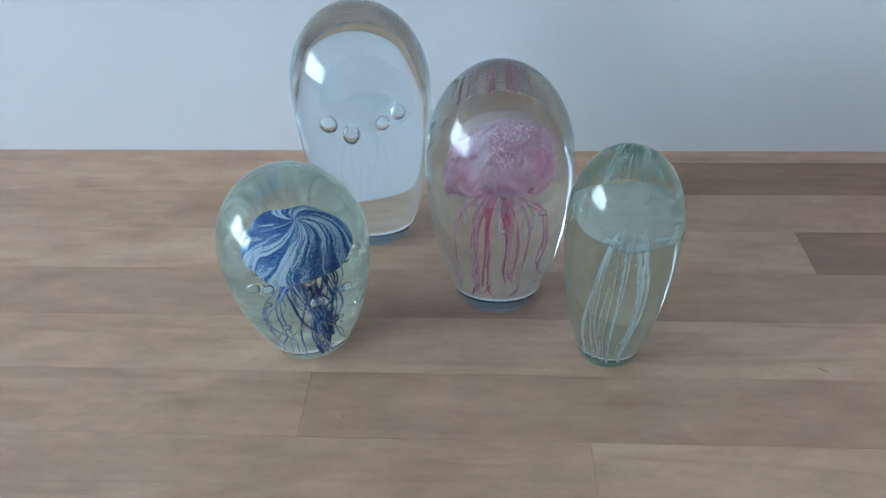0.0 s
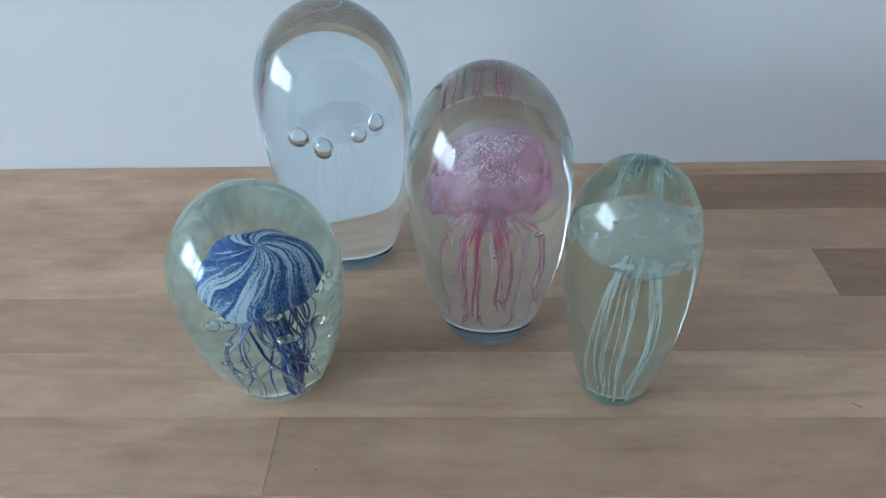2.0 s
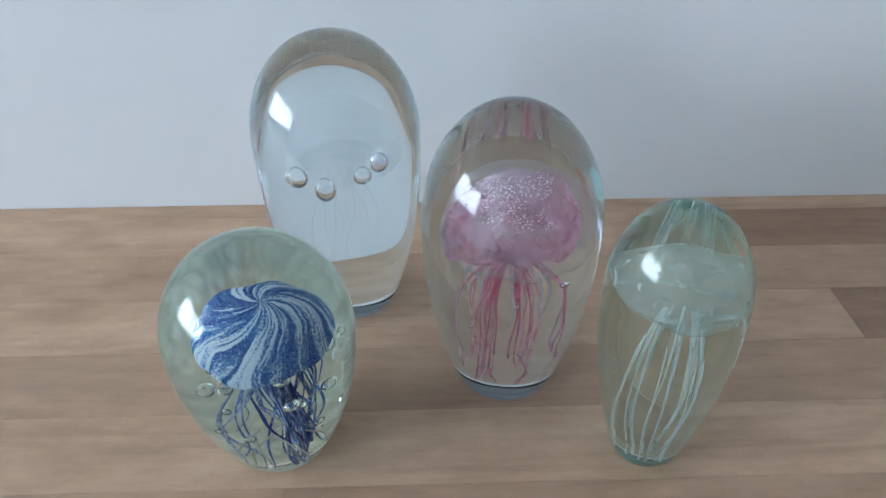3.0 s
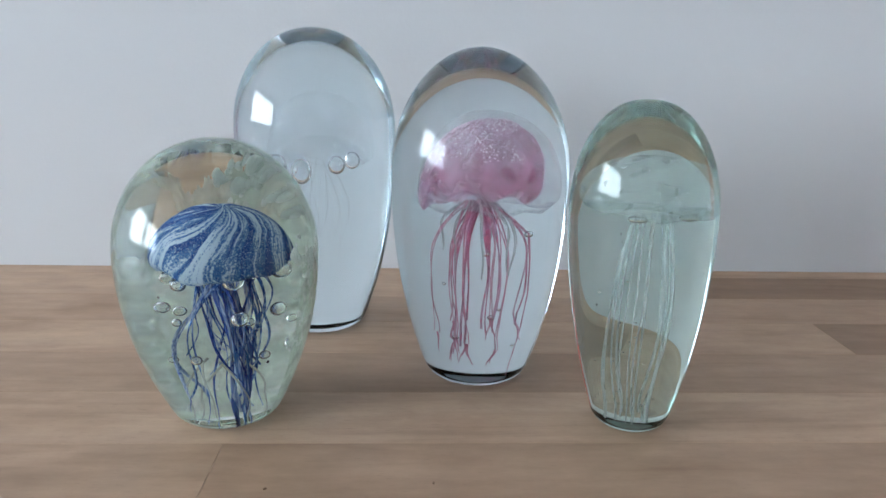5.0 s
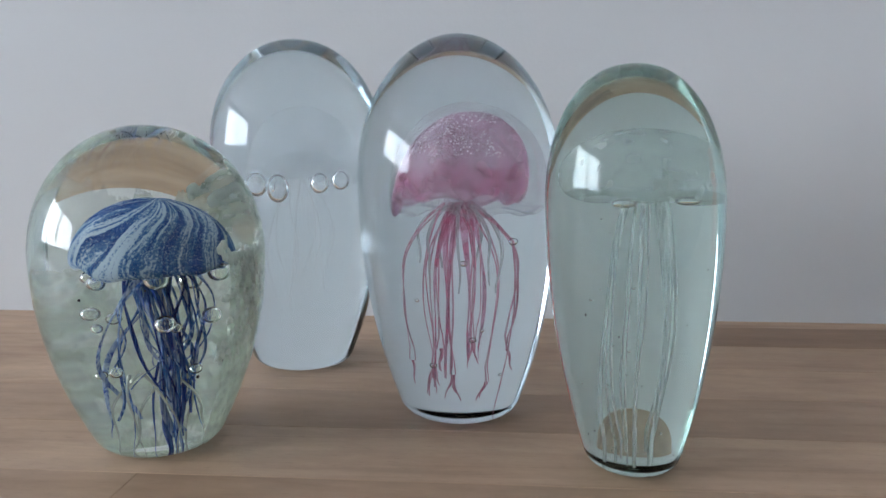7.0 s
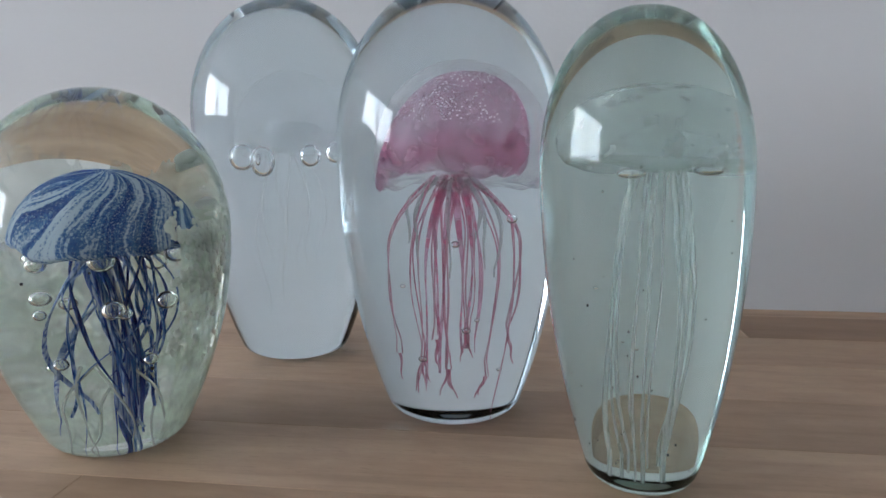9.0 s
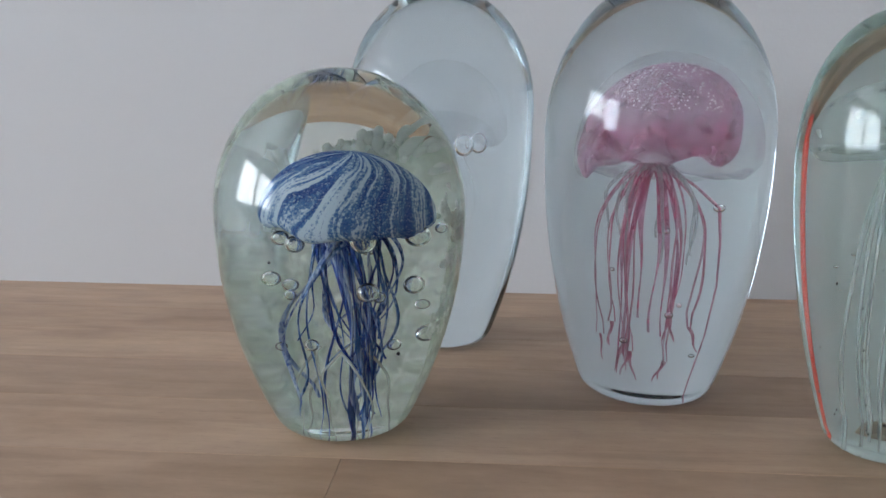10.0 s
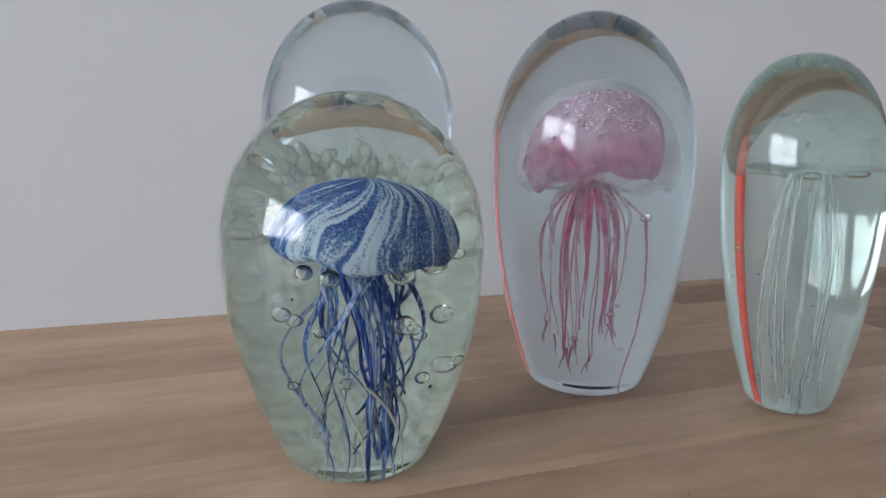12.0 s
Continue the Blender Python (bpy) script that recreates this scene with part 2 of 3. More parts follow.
WHITE_BELL = fused_glass("white_mist", (0.90, 0.93, 0.96), lambda nt: cloudy(nt, 0.03, 0.17, 80.0), translucent=0.35)
MIST_ARM = fused_glass("mist_thread", (0.9, 0.92, 0.95), 0.09, translucent=0.3)
LUMP = frosted_material("white_lumps", (0.98, 1.0, 0.95))
# opaque discs added so that the egg bases don't go black
PALE_BASE = fused_glass("pale_base_disc", (0.75, 0.82, 0.75), 0.9, translucent=0.2)
# blue-grey and teal stand for the tint that the glass tops catch
BASE_FILL = fused_glass("ground_base", lambda nt: mix(nt, cloudy(nt, 0.0, 1.0, 90.0), (0.30, 0.35, 0.38), (0.46, 0.50, 0.52)), 0.9, translucent=0.1)
TEAL_BASE = fused_glass("teal_base_disc", lambda nt: mix(nt, cloudy(nt, 0.0, 1.0, 130.0), (0.48, 0.70, 0.64), (0.44, 0.40, 0.34)), 0.7, translucent=0.1)


def thinning(nt):
    """The layer's own thickness, with clouds in it."""
    a = nt.nodes.new("ShaderNodeAttribute")
    a.attribute_name = "thickness"
    return math_node(nt, "MULTIPLY", cloudy(nt, 0.55, 0.95, 160.0), a.outputs["Fac"])


FRIT = fused_glass("white_frit", (0.92, 1.0, 0.88), thinning, translucent=0.2)


def sky_material():
    m, nt, out = material("bright_sky")
    n = node(nt, "ShaderNodeTexNoise", Vector=coords(nt, (1, 1, 1.8)), Scale=1.6, Detail=5.0, Roughness=0.6)
    col = ramp(nt, n.outputs["Fac"], (0.36, (0.60, 0.75, 0.97)), (0.56, (0.97, 0.98, 1.0))).outputs[0]
    em = node(nt, "ShaderNodeEmission", Color=col, Strength=SKY_GLOW)
    nt.links.new(em.outputs[0], out.inputs[0])
    return m


# ---- mesh helpers ----
def mesh_object(name, bm, mat, parent=None, label="", smooth=False, at=None):
    me = bpy.data.meshes.new(name)
    bm.normal_update()
    bm.to_mesh(me)
    bm.free()
    if smooth:
        for p in me.polygons:
            p.use_smooth = True
    me.materials.append(mat)
    ob = new(name, me)
    if parent:
        ob.parent = parent
    if at is not None:
        ob.location = at
    return tagged(ob, label)


def part(name, bm, mat, parent, label="", smooth=True, at=None):
    return mesh_object(name, bm, mat, parent, label, smooth, at)


def box(bm, x0, y0, z0, x1, y1, z1, bevel=0.0):
    made = bmesh.ops.create_cube(bm, size=1.0)["verts"]
    for v in made:
        v.co = Vector(((x0 + x1) / 2 + v.co.x * (x1 - x0), (y0 + y1) / 2 + v.co.y * (y1 - y0), (z0 + z1) / 2 + v.co.z * (z1 - z0)))
    if bevel:
        edges = list({ed for v in made for ed in v.link_edges})
        bmesh.ops.bevel(bm, geom=edges, offset=bevel, segments=1, affect="EDGES")
    return bm


def revolve(bm, profile, seg, warp=None):
    """A body of revolution from (radius, height) pairs; the ends at radius 0 close it."""
    rings = []
    for r, z in profile:
        if r < 1e-7:
            rings.append([bm.verts.new((0, 0, z))])
        else:
            rings.append([bm.verts.new((r * math.cos(2 * math.pi * j / seg), r * math.sin(2 * math.pi * j / seg), z)) for j in range(seg)])
    for a, b in zip(rings, rings[1:]):
        for j in range(seg):
            k = (j + 1) % seg
            if len(a) == 1:
                bm.faces.new((a[0], b[k], b[j]))
            elif len(b) == 1:
                bm.faces.new((a[j], a[k], b[0]))
            else:
                bm.faces.new((a[j], a[k], b[k], b[j]))
    if warp:
        for v in bm.verts:
            v.co = Vector(warp(v.co))
    bmesh.ops.recalc_face_normals(bm, faces=bm.faces)
    return bm


def tube(bm, points, radii, sides=7, flat=1.0, spin=0.0):
    """A tapered thread along points; flat < 1 makes it a ribbon that turns by spin."""
    rings = []
    for i, p in enumerate(points):
        a, b = points[max(i - 1, 0)], points[min(i + 1, len(points) - 1)]
        t = (b - a).normalized()
        u = t.cross(Vector((0, 1, 0.01))).normalized()
        w = t.cross(u)
        turn = spin * i / len(points)
        u, w = u * math.cos(turn) + w * math.sin(turn), w * math.cos(turn) - u * math.sin(turn)
        rings.append([bm.verts.new(p + (u * math.cos(2 * math.pi * j / sides) + w * flat * math.sin(2 * math.pi * j / sides)) * radii[i]) for j in range(sides)])
    for a, b in zip(rings, rings[1:]):
        for j in range(sides):
            bm.faces.new((a[j], a[(j + 1) % sides], b[(j + 1) % sides], b[j]))
    bm.faces.new(rings[0][::-1])
    bm.faces.new(rings[-1])
    bmesh.ops.recalc_face_normals(bm, faces=bm.faces)
    return bm


def sphere(bm, radius, squash=(1, 1, 1), seg=16):
    made = bmesh.ops.create_uvsphere(bm, u_segments=seg, v_segments=seg // 2 + 2, radius=radius)["verts"]
    for v in made:
        v.co = Vector((v.co.x * squash[0], v.co.y * squash[1], v.co.z * squash[2]))
    return bm


# ---- the room ----
WALL_Y = 0.1001
WEST, EAST, SOUTH, FLOOR_Z, CEIL_Z = -4.5, 2.6, -4.4, -0.9, 2.15
WIN_Y0, WIN_Y1, WIN_Z0, WIN_Z1 = -3.59, -0.005, 0.195, 1.905


def wall_slab(name, x0, y0, z0, x1, y1, z1, mat, label):
    return tagged(mesh_object(name, box(bmesh.new(), x0, y0, z0, x1, y1, z1), mat), label, "wall", kind="structure")


wall_slab("wall_north", WEST - 0.1, WALL_Y, FLOOR_Z, EAST + 0.1, WALL_Y + 0.1, CEIL_Z, WALL, "smooth white painted wall behind the wooden countertop")
# unseen walls added to close the room, dimmed against bounce
wall_slab("wall_south", WEST - 0.1, SOUTH - 0.1, FLOOR_Z, EAST + 0.1, SOUTH, CEIL_Z, ROOM, "plain grey wall, unseen, closing the room")
wall_slab("wall_east", EAST, SOUTH, FLOOR_Z, EAST + 0.1, WALL_Y, CEIL_Z, ROOM, "plain grey wall, unseen, closing the room")
west = bmesh.new()
box(west, WEST - 0.1, SOUTH, FLOOR_Z, WEST, WIN_Y0, CEIL_Z)
box(west, WEST - 0.1, WIN_Y1, FLOOR_Z, WEST, WALL_Y, CEIL_Z)
box(west, WEST - 0.1, WIN_Y0, FLOOR_Z, WEST, WIN_Y1, WIN_Z0)
box(west, WEST - 0.1, WIN_Y0, WIN_Z1, WEST, WIN_Y1, CEIL_Z)
tagged(mesh_object("wall_west", west, ROOM), "plain grey room wall with a wide window opening", "wall", kind="structure")
tagged(mesh_object("floor", box(bmesh.new(), WEST - 0.1, SOUTH - 0.1, FLOOR_Z - 0.1, EAST + 0.1, WALL_Y + 0.1, FLOOR_Z), FLOOR), "plain blue-grey room floor", "floor", kind="structure")
tagged(mesh_object("ceiling", box(bmesh.new(), WEST - 0.1, SOUTH - 0.1, CEIL_Z, EAST + 0.1, WALL_Y + 0.1, CEIL_Z + 0.1), CEIL), "white painted ceiling", "ceiling", kind="structure")

window = tagged(new("window_1"), "two-pane window, frame darkened as if backlit, bright cloudy sky outside", "window", kind="structure")
mid = (WIN_Y0 + WIN_Y1) / 2
fr = bmesh.new()
T = 0.075
box(fr, WEST - 0.08, WIN_Y0, WIN_Z0, WEST - 0.02, WIN_Y0 + T, WIN_Z1)
box(fr, WEST - 0.08, WIN_Y1 - T, WIN_Z0, WEST - 0.02, WIN_Y1, WIN_Z1)
box(fr, WEST - 0.08, WIN_Y0 + T, WIN_Z0, WEST - 0.02, WIN_Y1 - T, WIN_Z0 + T)
box(fr, WEST - 0.08, WIN_Y0 + T, WIN_Z1 - T, WEST - 0.02, WIN_Y1 - T, WIN_Z1)
mesh_object("window_frame", fr, FRAME, window)
mesh_object("mullion", box(bmesh.new(), WEST - 0.08, mid - 0.10, WIN_Z0 + T, WEST - 0.02, mid + 0.10, WIN_Z1 - T), FRAME, window)
backdrop = bmesh.new()
box(backdrop, WEST - 0.46, WIN_Y0 - 0.3, WIN_Z0 - 0.2, WEST - 0.45, WIN_Y1 + 0.3, WIN_Z1 + 0.25)
tagged(mesh_object("backdrop", backdrop, sky_material()), "bright blue sky with white clouds outside the window", "sky", kind="structure")

# ---- countertop of glued beech staves ----
PITCH, LINE, FRONT, THICK = 0.0425, -0.1289, -0.30, 0.038
counter = tagged(new("countertop"), "light brown butcher-block countertop of glued beech staves", "countertop", kind="structure")
mesh_object("glue_core", box(bmesh.new(), WEST + 0.001, FRONT + 0.001, -THICK, EAST - 0.001, WALL_Y - 0.001, -0.0006), GLUE, counter, "dark glue lines between the staves")
# added unseen panel that keeps the black hollow below out of the glass
tagged(mesh_object("wall_below_counter", box(bmesh.new(), WEST + 0.001, FRONT + 0.02, FLOOR_Z, EAST - 0.001, FRONT + 0.06, -THICK - 0.0005), ROOM), "plain grey panel closing the dark hollow under the countertop", "wall", kind="structure")
staves = random.Random(5)
rows = [LINE + PITCH * k for k in range(-10, 6)]
# butt joints that show, by row
JOINTS = {9: [-0.0764, 0.62], 12: [-0.62, 0.2285], 8: [-0.55, 0.072], 10: [-0.7, 0.5], 11: [-0.48, 0.75], 13: [-0.8, 0.46], 14: [-0.5, 0.16], 15: [-0.7, 0.7]}


def stave(x0, x1, y0, y1, wood):
    cx, cy = (x0 + x1) / 2, (y0 + y1) / 2
    bm = box(bmesh.new(), x0 - cx, y0 - cy, -0.006, x1 - cx, y1 - cy, 0.0, bevel=0.00012)
    return mesh_object("stave", bm, wood, counter, at=(cx, cy, 0))


for k, y0 in enumerate(rows):
    y1 = min(y0 + PITCH, WALL_Y - 0.0005)
    y0 = max(y0, FRONT)
    if y1 - y0 < 0.004:
        continue
    cuts = JOINTS.get(k) or sorted(staves.uniform(-0.9, 0.9) for _ in range(2))
    cuts = [WEST + 0.002, -1.6 + staves.uniform(-0.2, 0.2)] + cuts + [1.4 + staves.uniform(-0.2, 0.2), EAST - 0.002]
    for a, b in zip(cuts, cuts[1:]):
        stave(a + 0.00006, b - 0.00006, y0 + 0.00006, y1 - 0.00006, DARK_WOOD if (k == 12 and a > 0.1 and a < 0.5) or (k == 14 and a > 0.1) else WOOD)

# x, y, height, radius, height of the widest part, foot radius, lean in x and y, depth to width
EGG_BLUE = (-0.0805, -0.1029, 0.1142, 0.0391, 0.6131, 0.0195, -0.0044, 0.0130, 0.9576, 2.0192, 0.9735)
EGG_CLEAR = (-0.0551, -0.0009, 0.1580, 0.0415, 0.6752, 0.0227, -0.0009, -0.0015, 0.9338, 2.4515, 0.9542)
EGG_PINK = (0.0268, -0.0608, 0.1500, 0.0398, 0.6330, 0.0226, -0.0091, 0.0013, 1.0278, 2.2147, 1.0146)
EGG_AQUA = (0.0873, -0.1105, 0.1322, 0.0282, 0.6715, 0.0144, -0.0275, 0.0034, 0.9847, 2.0687, 0.8807)
# ---- glass paperweights ----
def egg_profile(H, R, zf, rb, low, up, foot=0.005, n=84):
    zm = H * zf
    pts = [(0.0, 0.0004), (rb * 0.55, 0.0003), (rb - foot, 0.0)]
    for k in range(1, 6):
        a = math.pi / 2 * k / 6
        s = foot * (1 - math.cos(a))
        edge = R - (R - rb) * (1 - s / zm) ** low
        pts.append((edge - foot * (1 - math.sin(a)), s))
    for k in range(n):
        z = foot + (zm - foot) * k / n
        pts.append((R - (R - rb) * (1 - z / zm) ** low, z))
    for k in range(n):
        a = math.pi / 2 * k / n
        pts.append((R * math.cos(a) ** up, zm + (H - zm) * math.sin(a)))
    return pts + [(0.0, H)]


def paperweight(x, y, H, R, zf, rb, lx, ly, ratio, low, up, glass, label, body_label, foot=0.005, base_fill=None):
    thing = tagged(new("glass_paperweight"), label, "paperweight", "glass paperweights on the countertop")
    thing.location = (x, y, 0.0002)
    bm = revolve(bmesh.new(), egg_profile(H, R, zf, rb, low, up, foot), 224, lambda c: (c.x + lx * c.z, ratio * c.y + ly * c.z, c.z))
    part("glass_body", bm, glass, thing, body_label)
    # added disc that sends light back up from the foot
    part("ground_base", revolve(bmesh.new(), [(0.0, 0.0014), (rb * 0.74, 0.0014), (rb * 0.77, 0.0011), (rb * 0.74, 0.0009), (0.0, 0.0009)], 48), base_fill or BASE_FILL, thing, "opaque disc added to brighten the glass base")
    return thing


def dome(r, h, lip, rim_z, seg=96, wavy=0.0, lobes=7, seed=0, hollow=0.45, n=16, slope=0.85, shape=None):
    """A bell: a domed top, a rolled rim with waves in it, and a hollow underside; with hollow 0, a film that is open below."""
    prof = [(0.0, h)]
    for k in range(1, n + 1):
        a = math.pi / 2 * k / n
        prof.append((r * math.sin(a), rim_z + (h - rim_z) * math.cos(a) ** slope))
    prof += [(r * 0.99, rim_z - lip * 0.5), (r * 0.93, rim_z - lip), (r * 0.84, rim_z - lip * 0.7)]
    for k in range(1, 6 if hollow else 0):
        a = math.pi / 2 * k / 6
        prof.append((r * 0.84 * math.cos(a), rim_z - lip * 0.7 + (h - rim_z) * hollow * math.sin(a)))
    if hollow:
        prof.append((0.0, rim_z - lip * 0.7 + (h - rim_z) * hollow))

    def warp(c):
        rad = math.hypot(c.x, c.y)
        a = math.atan2(c.y, c.x)
        f = (rad / r) ** 2
        wob = wavy * f * (math.sin(lobes * a + seed) + 0.6 * math.sin((lobes - 3) * a + seed * 2.1))
        grow = 1 + 0.35 * wob / r + 0.03 * f * math.sin(3 * a + seed)
        x, y, z = c.x * grow, c.y * grow, c.z + wob
        return shape(x, y, z, a, f) if shape else (x, y, z)

    return revolve(bmesh.new(), prof, seg, warp)


def thread(parent, mat, start, end, belly, radius, rng, wobble=0.0012, swirl_by=0.0, flat=1.0, n=24, name="tentacle", hook=0.0, label="", spread=0.5, swell=0.0, taper=0.65):
    """One tentacle that leaves start sideways, bellies outward by belly and hangs down to end; spread: how soon it turns down."""
    start, end = Vector(start), Vector(end)
    ph, ph2 = rng.uniform(0, 6.28), rng.uniform(0, 6.28)
    pts, rad = [], []
    for i in range(n):
        t = i / (n - 1)
        q = min(1.0, t / spread)
        p = start.lerp(end, q * (2 - q))
        p.z = start.z + (end.z - start.z) * t
        out = Vector((start.x + end.x, start.y + end.y, 0))
        out = out.normalized() if out.length > 1e-5 else Vector((1, 0, 0))
        p += out * belly * max(0.0, math.sin(math.pi * min(1.0, t / 0.9))) ** 0.8
        a = swirl_by * t
        p = Vector((p.x * math.cos(a) - p.y * math.sin(a), p.x * math.sin(a) + p.y * math.cos(a), p.z))
        p += Vector((math.sin(t * 9 + ph), math.cos(t * 8 + ph2), 0)) * wobble * t
        p.x += hook * max(0, t - 0.8) * 5
        pts.append(p)
        rad.append(radius * (1.0 - taper * t + swell * math.exp(-((t - 0.86) / 0.09) ** 2)))
    return part(name, tube(bmesh.new(), pts, rad, flat=flat, spin=rng.uniform(2, 5)), mat, parent, label)


def bubble(parent, x, y, z, r, squash=(1, 1, 1), name="bubble"):
    return part(name, sphere(bmesh.new(), r, squash), AIR, parent, "clear air bubble in the glass", at=(x, y, z))


# blue
blue = paperweight(*EGG_BLUE, MINT, "egg-shaped pale green glass paperweight with a blue swirled jellyfish", "pale green clear glass", base_fill=PALE_BASE)
rng = random.Random(11)
B = Vector((0.0010, 0.0, 0.0680))


def cap_shape(x, y, z, a, f):
    """A hat-like bell: the brim hangs lower towards the front and lifts at the sides."""
    return (x * 1.06, y, z + f * (0.0011 * math.cos(2 * a) - 0.0012 * math.sin(-a) + 0.0009 * math.sin(5 * a + 0.6)))


bell = part("bell", dome(0.0184, 0.0165, 0.0022, 0.0, wavy=0.0006, lobes=8, seed=1.3, hollow=0.3, slope=1.15, shape=cap_shape), BLUE_BELL, blue, "blue and white swirled glass bell", at=B)
bell.rotation_euler = (0.0, 0.06, 0.0)
for k in range(22):
    a = 2 * math.pi * k / 22 + rng.uniform(-0.2, 0.2)
    r0, r1 = rng.uniform(0.003, 0.008), rng.uniform(0.003, 0.0095)
    zend = rng.choice((0.010, 0.016, 0.022, 0.028, 0.034))
    a2 = a + rng.uniform(-0.6, 0.6)
    mat = (BLUE_ARM, NAVY_ARM, PALE_ARM, BLUE_ARM)[k % 4]
    thread(blue, mat, (B.x + r0 * math.cos(a), r0 * math.sin(a), B.z + 0.001), (B.x + r1 * math.cos(a2), r1 * math.sin(a2), zend), rng.uniform(0.001, 0.0055), rng.uniform(0.0006, 0.0012), rng, 0.0024, rng.choice((-1, 1)) * rng.uniform(0.8, 2.6), 0.3, swell=rng.choice((0.0, 0.0, 0.35)))
for k in range(9):
    a = 2 * math.pi * k / 9
    thread(blue, (BLUE_ARM, NAVY_ARM, PALE_ARM)[k % 3], (B.x - 0.003 + 0.003 * math.cos(a), 0.003 * math.sin(a), B.z), (0.0040 + 0.0018 * math.cos(a), -0.002 + 0.0018 * math.sin(a), 0.003 + 0.005 * (k % 4)), 0.001, rng.uniform(0.0008, 0.0013), rng, 0.0010, rng.uniform(-0.3, 0.6), 0.35, swell=0.5)
for k in range(4):
    a = 1.3 + 1.6 * k
    thread(blue, (NAVY_ARM, BLUE_ARM)[k % 2], (B.x + 0.006 * math.cos(a), 0.006 * math.sin(a), B.z), (B.x + 0.0072 * math.cos(a + 0.4), 0.0072 * math.sin(a + 0.4), 0.002 + 0.002 * k), 0.0015, 0.0006, rng, 0.0015, 0.8, 0.5, taper=0.8)
for k in range(6):
    a = 2 * math.pi * k / 6 + 0.5
    thread(blue, CREAM_ARM, (0.006 * math.cos(a), 0.006 * math.sin(a), 0.032), (0.009 * math.cos(a + 0.6), 0.009 * math.sin(a + 0.6), 0.003), 0.001, 0.00045, rng, 0.001, 0.5, name="short_tentacle")
for x, y, z, r in ((0.0172, -0.002, 0.0502, 0.0018), (0.0161, 0.004, 0.0635, 0.0020), (0.0072, -0.012, 0.0635, 0.0022), (-0.013, -0.004, 0.0635, 0.0014), (-0.0155, 0.003, 0.0515, 0.0014),
                   (0.008, -0.01, 0.049, 0.0019), (-0.0118, 0.006, 0.0495, 0.0012), (-0.0053, -0.011, 0.0338, 0.0012), (0.0128, -0.004, 0.0328, 0.0012), (0.0176, 0.005, 0.0347, 0.0018), (-0.0132, 0.002, 0.0319, 0.0009),
                   (-0.009, -0.011, 0.0625, 0.0016), (0.003, 0.013, 0.06, 0.0018), (0.021, 0.006, 0.0655, 0.001), (0.014, 0.012, 0.043, 0.001),
                   (0.0205, 0.003, 0.0352, 0.0011), (-0.0105, -0.008, 0.0480, 0.0010), (0.0105, -0.009, 0.0475, 0.0011), (-0.0075, -0.012, 0.0655, 0.0008)):
    bubble(blue, x, y, z, r * 1.5)


for x, y, z, r in ((0.0145, -0.006, 0.0300, 0.0005), (-0.0155, -0.004, 0.0565, 0.00035), (0.004, -0.012, 0.060, 0.0003)):
    part("dark_seed", sphere(bmesh.new(), r, (1, 1, 1.3), 8), SEED_DARK, blue, at=(x, y, z))


def frit_top(a):
    """The height of the white layer's ragged edge round the back."""
    return 0.0740 + 0.005 * noise.noise((a * 2.1, 0.3, 0.0)) + 0.004 * noise.noise((a * 9.0, 4.0, 0.0)) + 0.003 * noise.noise((a * 34.0, 2.0, 0.0)) + 0.0016 * noise.noise((a * 90.0, 7.0, 0.0)) + 0.006 * math.sin(a - 0.4) + 0.002 * math.exp(-((a - 1.3) / 0.28) ** 2)


def frit_layer(H, R, zf, rb, lx, ly, low, up):
    """The ragged white layer at the back of the blue paperweight, with coral-like lumps along its upper edge."""
    bm = bmesh.new()
    zm = H * zf
    thick = bm.verts.layers.float.new("thickness")
    nu, nv = 380, 110
    a0, a1 = radians(-24), radians(178)
    grid = []
    for i in range(nu + 1):
        a = a0 + (a1 - a0) * i / nu
        top = frit_top(a)
        col = []
        for j in range(nv + 1):
            z = 0.004 + (top - 0.004) * j / nv
            r = R - (R - rb) * (1 - z / zm) ** low if z < zm else R * max(1 - ((z - zm) / (H - zm)) ** 2, 0) ** (up / 2)
            r = r - 0.0032 + 0.0010 * noise.noise((a * 5, z * 160, 1.0)) + 0.0009 * noise.noise((a * 16, z * 330, 2.0)) + 0.0005 * noise.noise((a * 45, z * 620, 3.0))
            v = bm.verts.new((r * math.cos(a) + lx * z, r * math.sin(a) + ly * z, z))
            # it thins out upward towards the far side
            far = min(max((a - radians(102)) / radians(16), 0.0), 1.0)
            ragged = z + 0.004 * noise.noise((a * 20, z * 120, 5.0)) + 0.002 * noise.noise((a * 60, z * 400, 6.0))
            v[thick] = 1.0 - 0.72 * far * min(max((ragged - 0.052) / 0.012, 0.0), 1.0)
            col.append(v)
        grid.append(col)
    for i in range(nu):
        for j in range(nv):
            bm.faces.new((grid[i][j], grid[i + 1][j], grid[i + 1][j + 1], grid[i][j + 1]))
    return bm


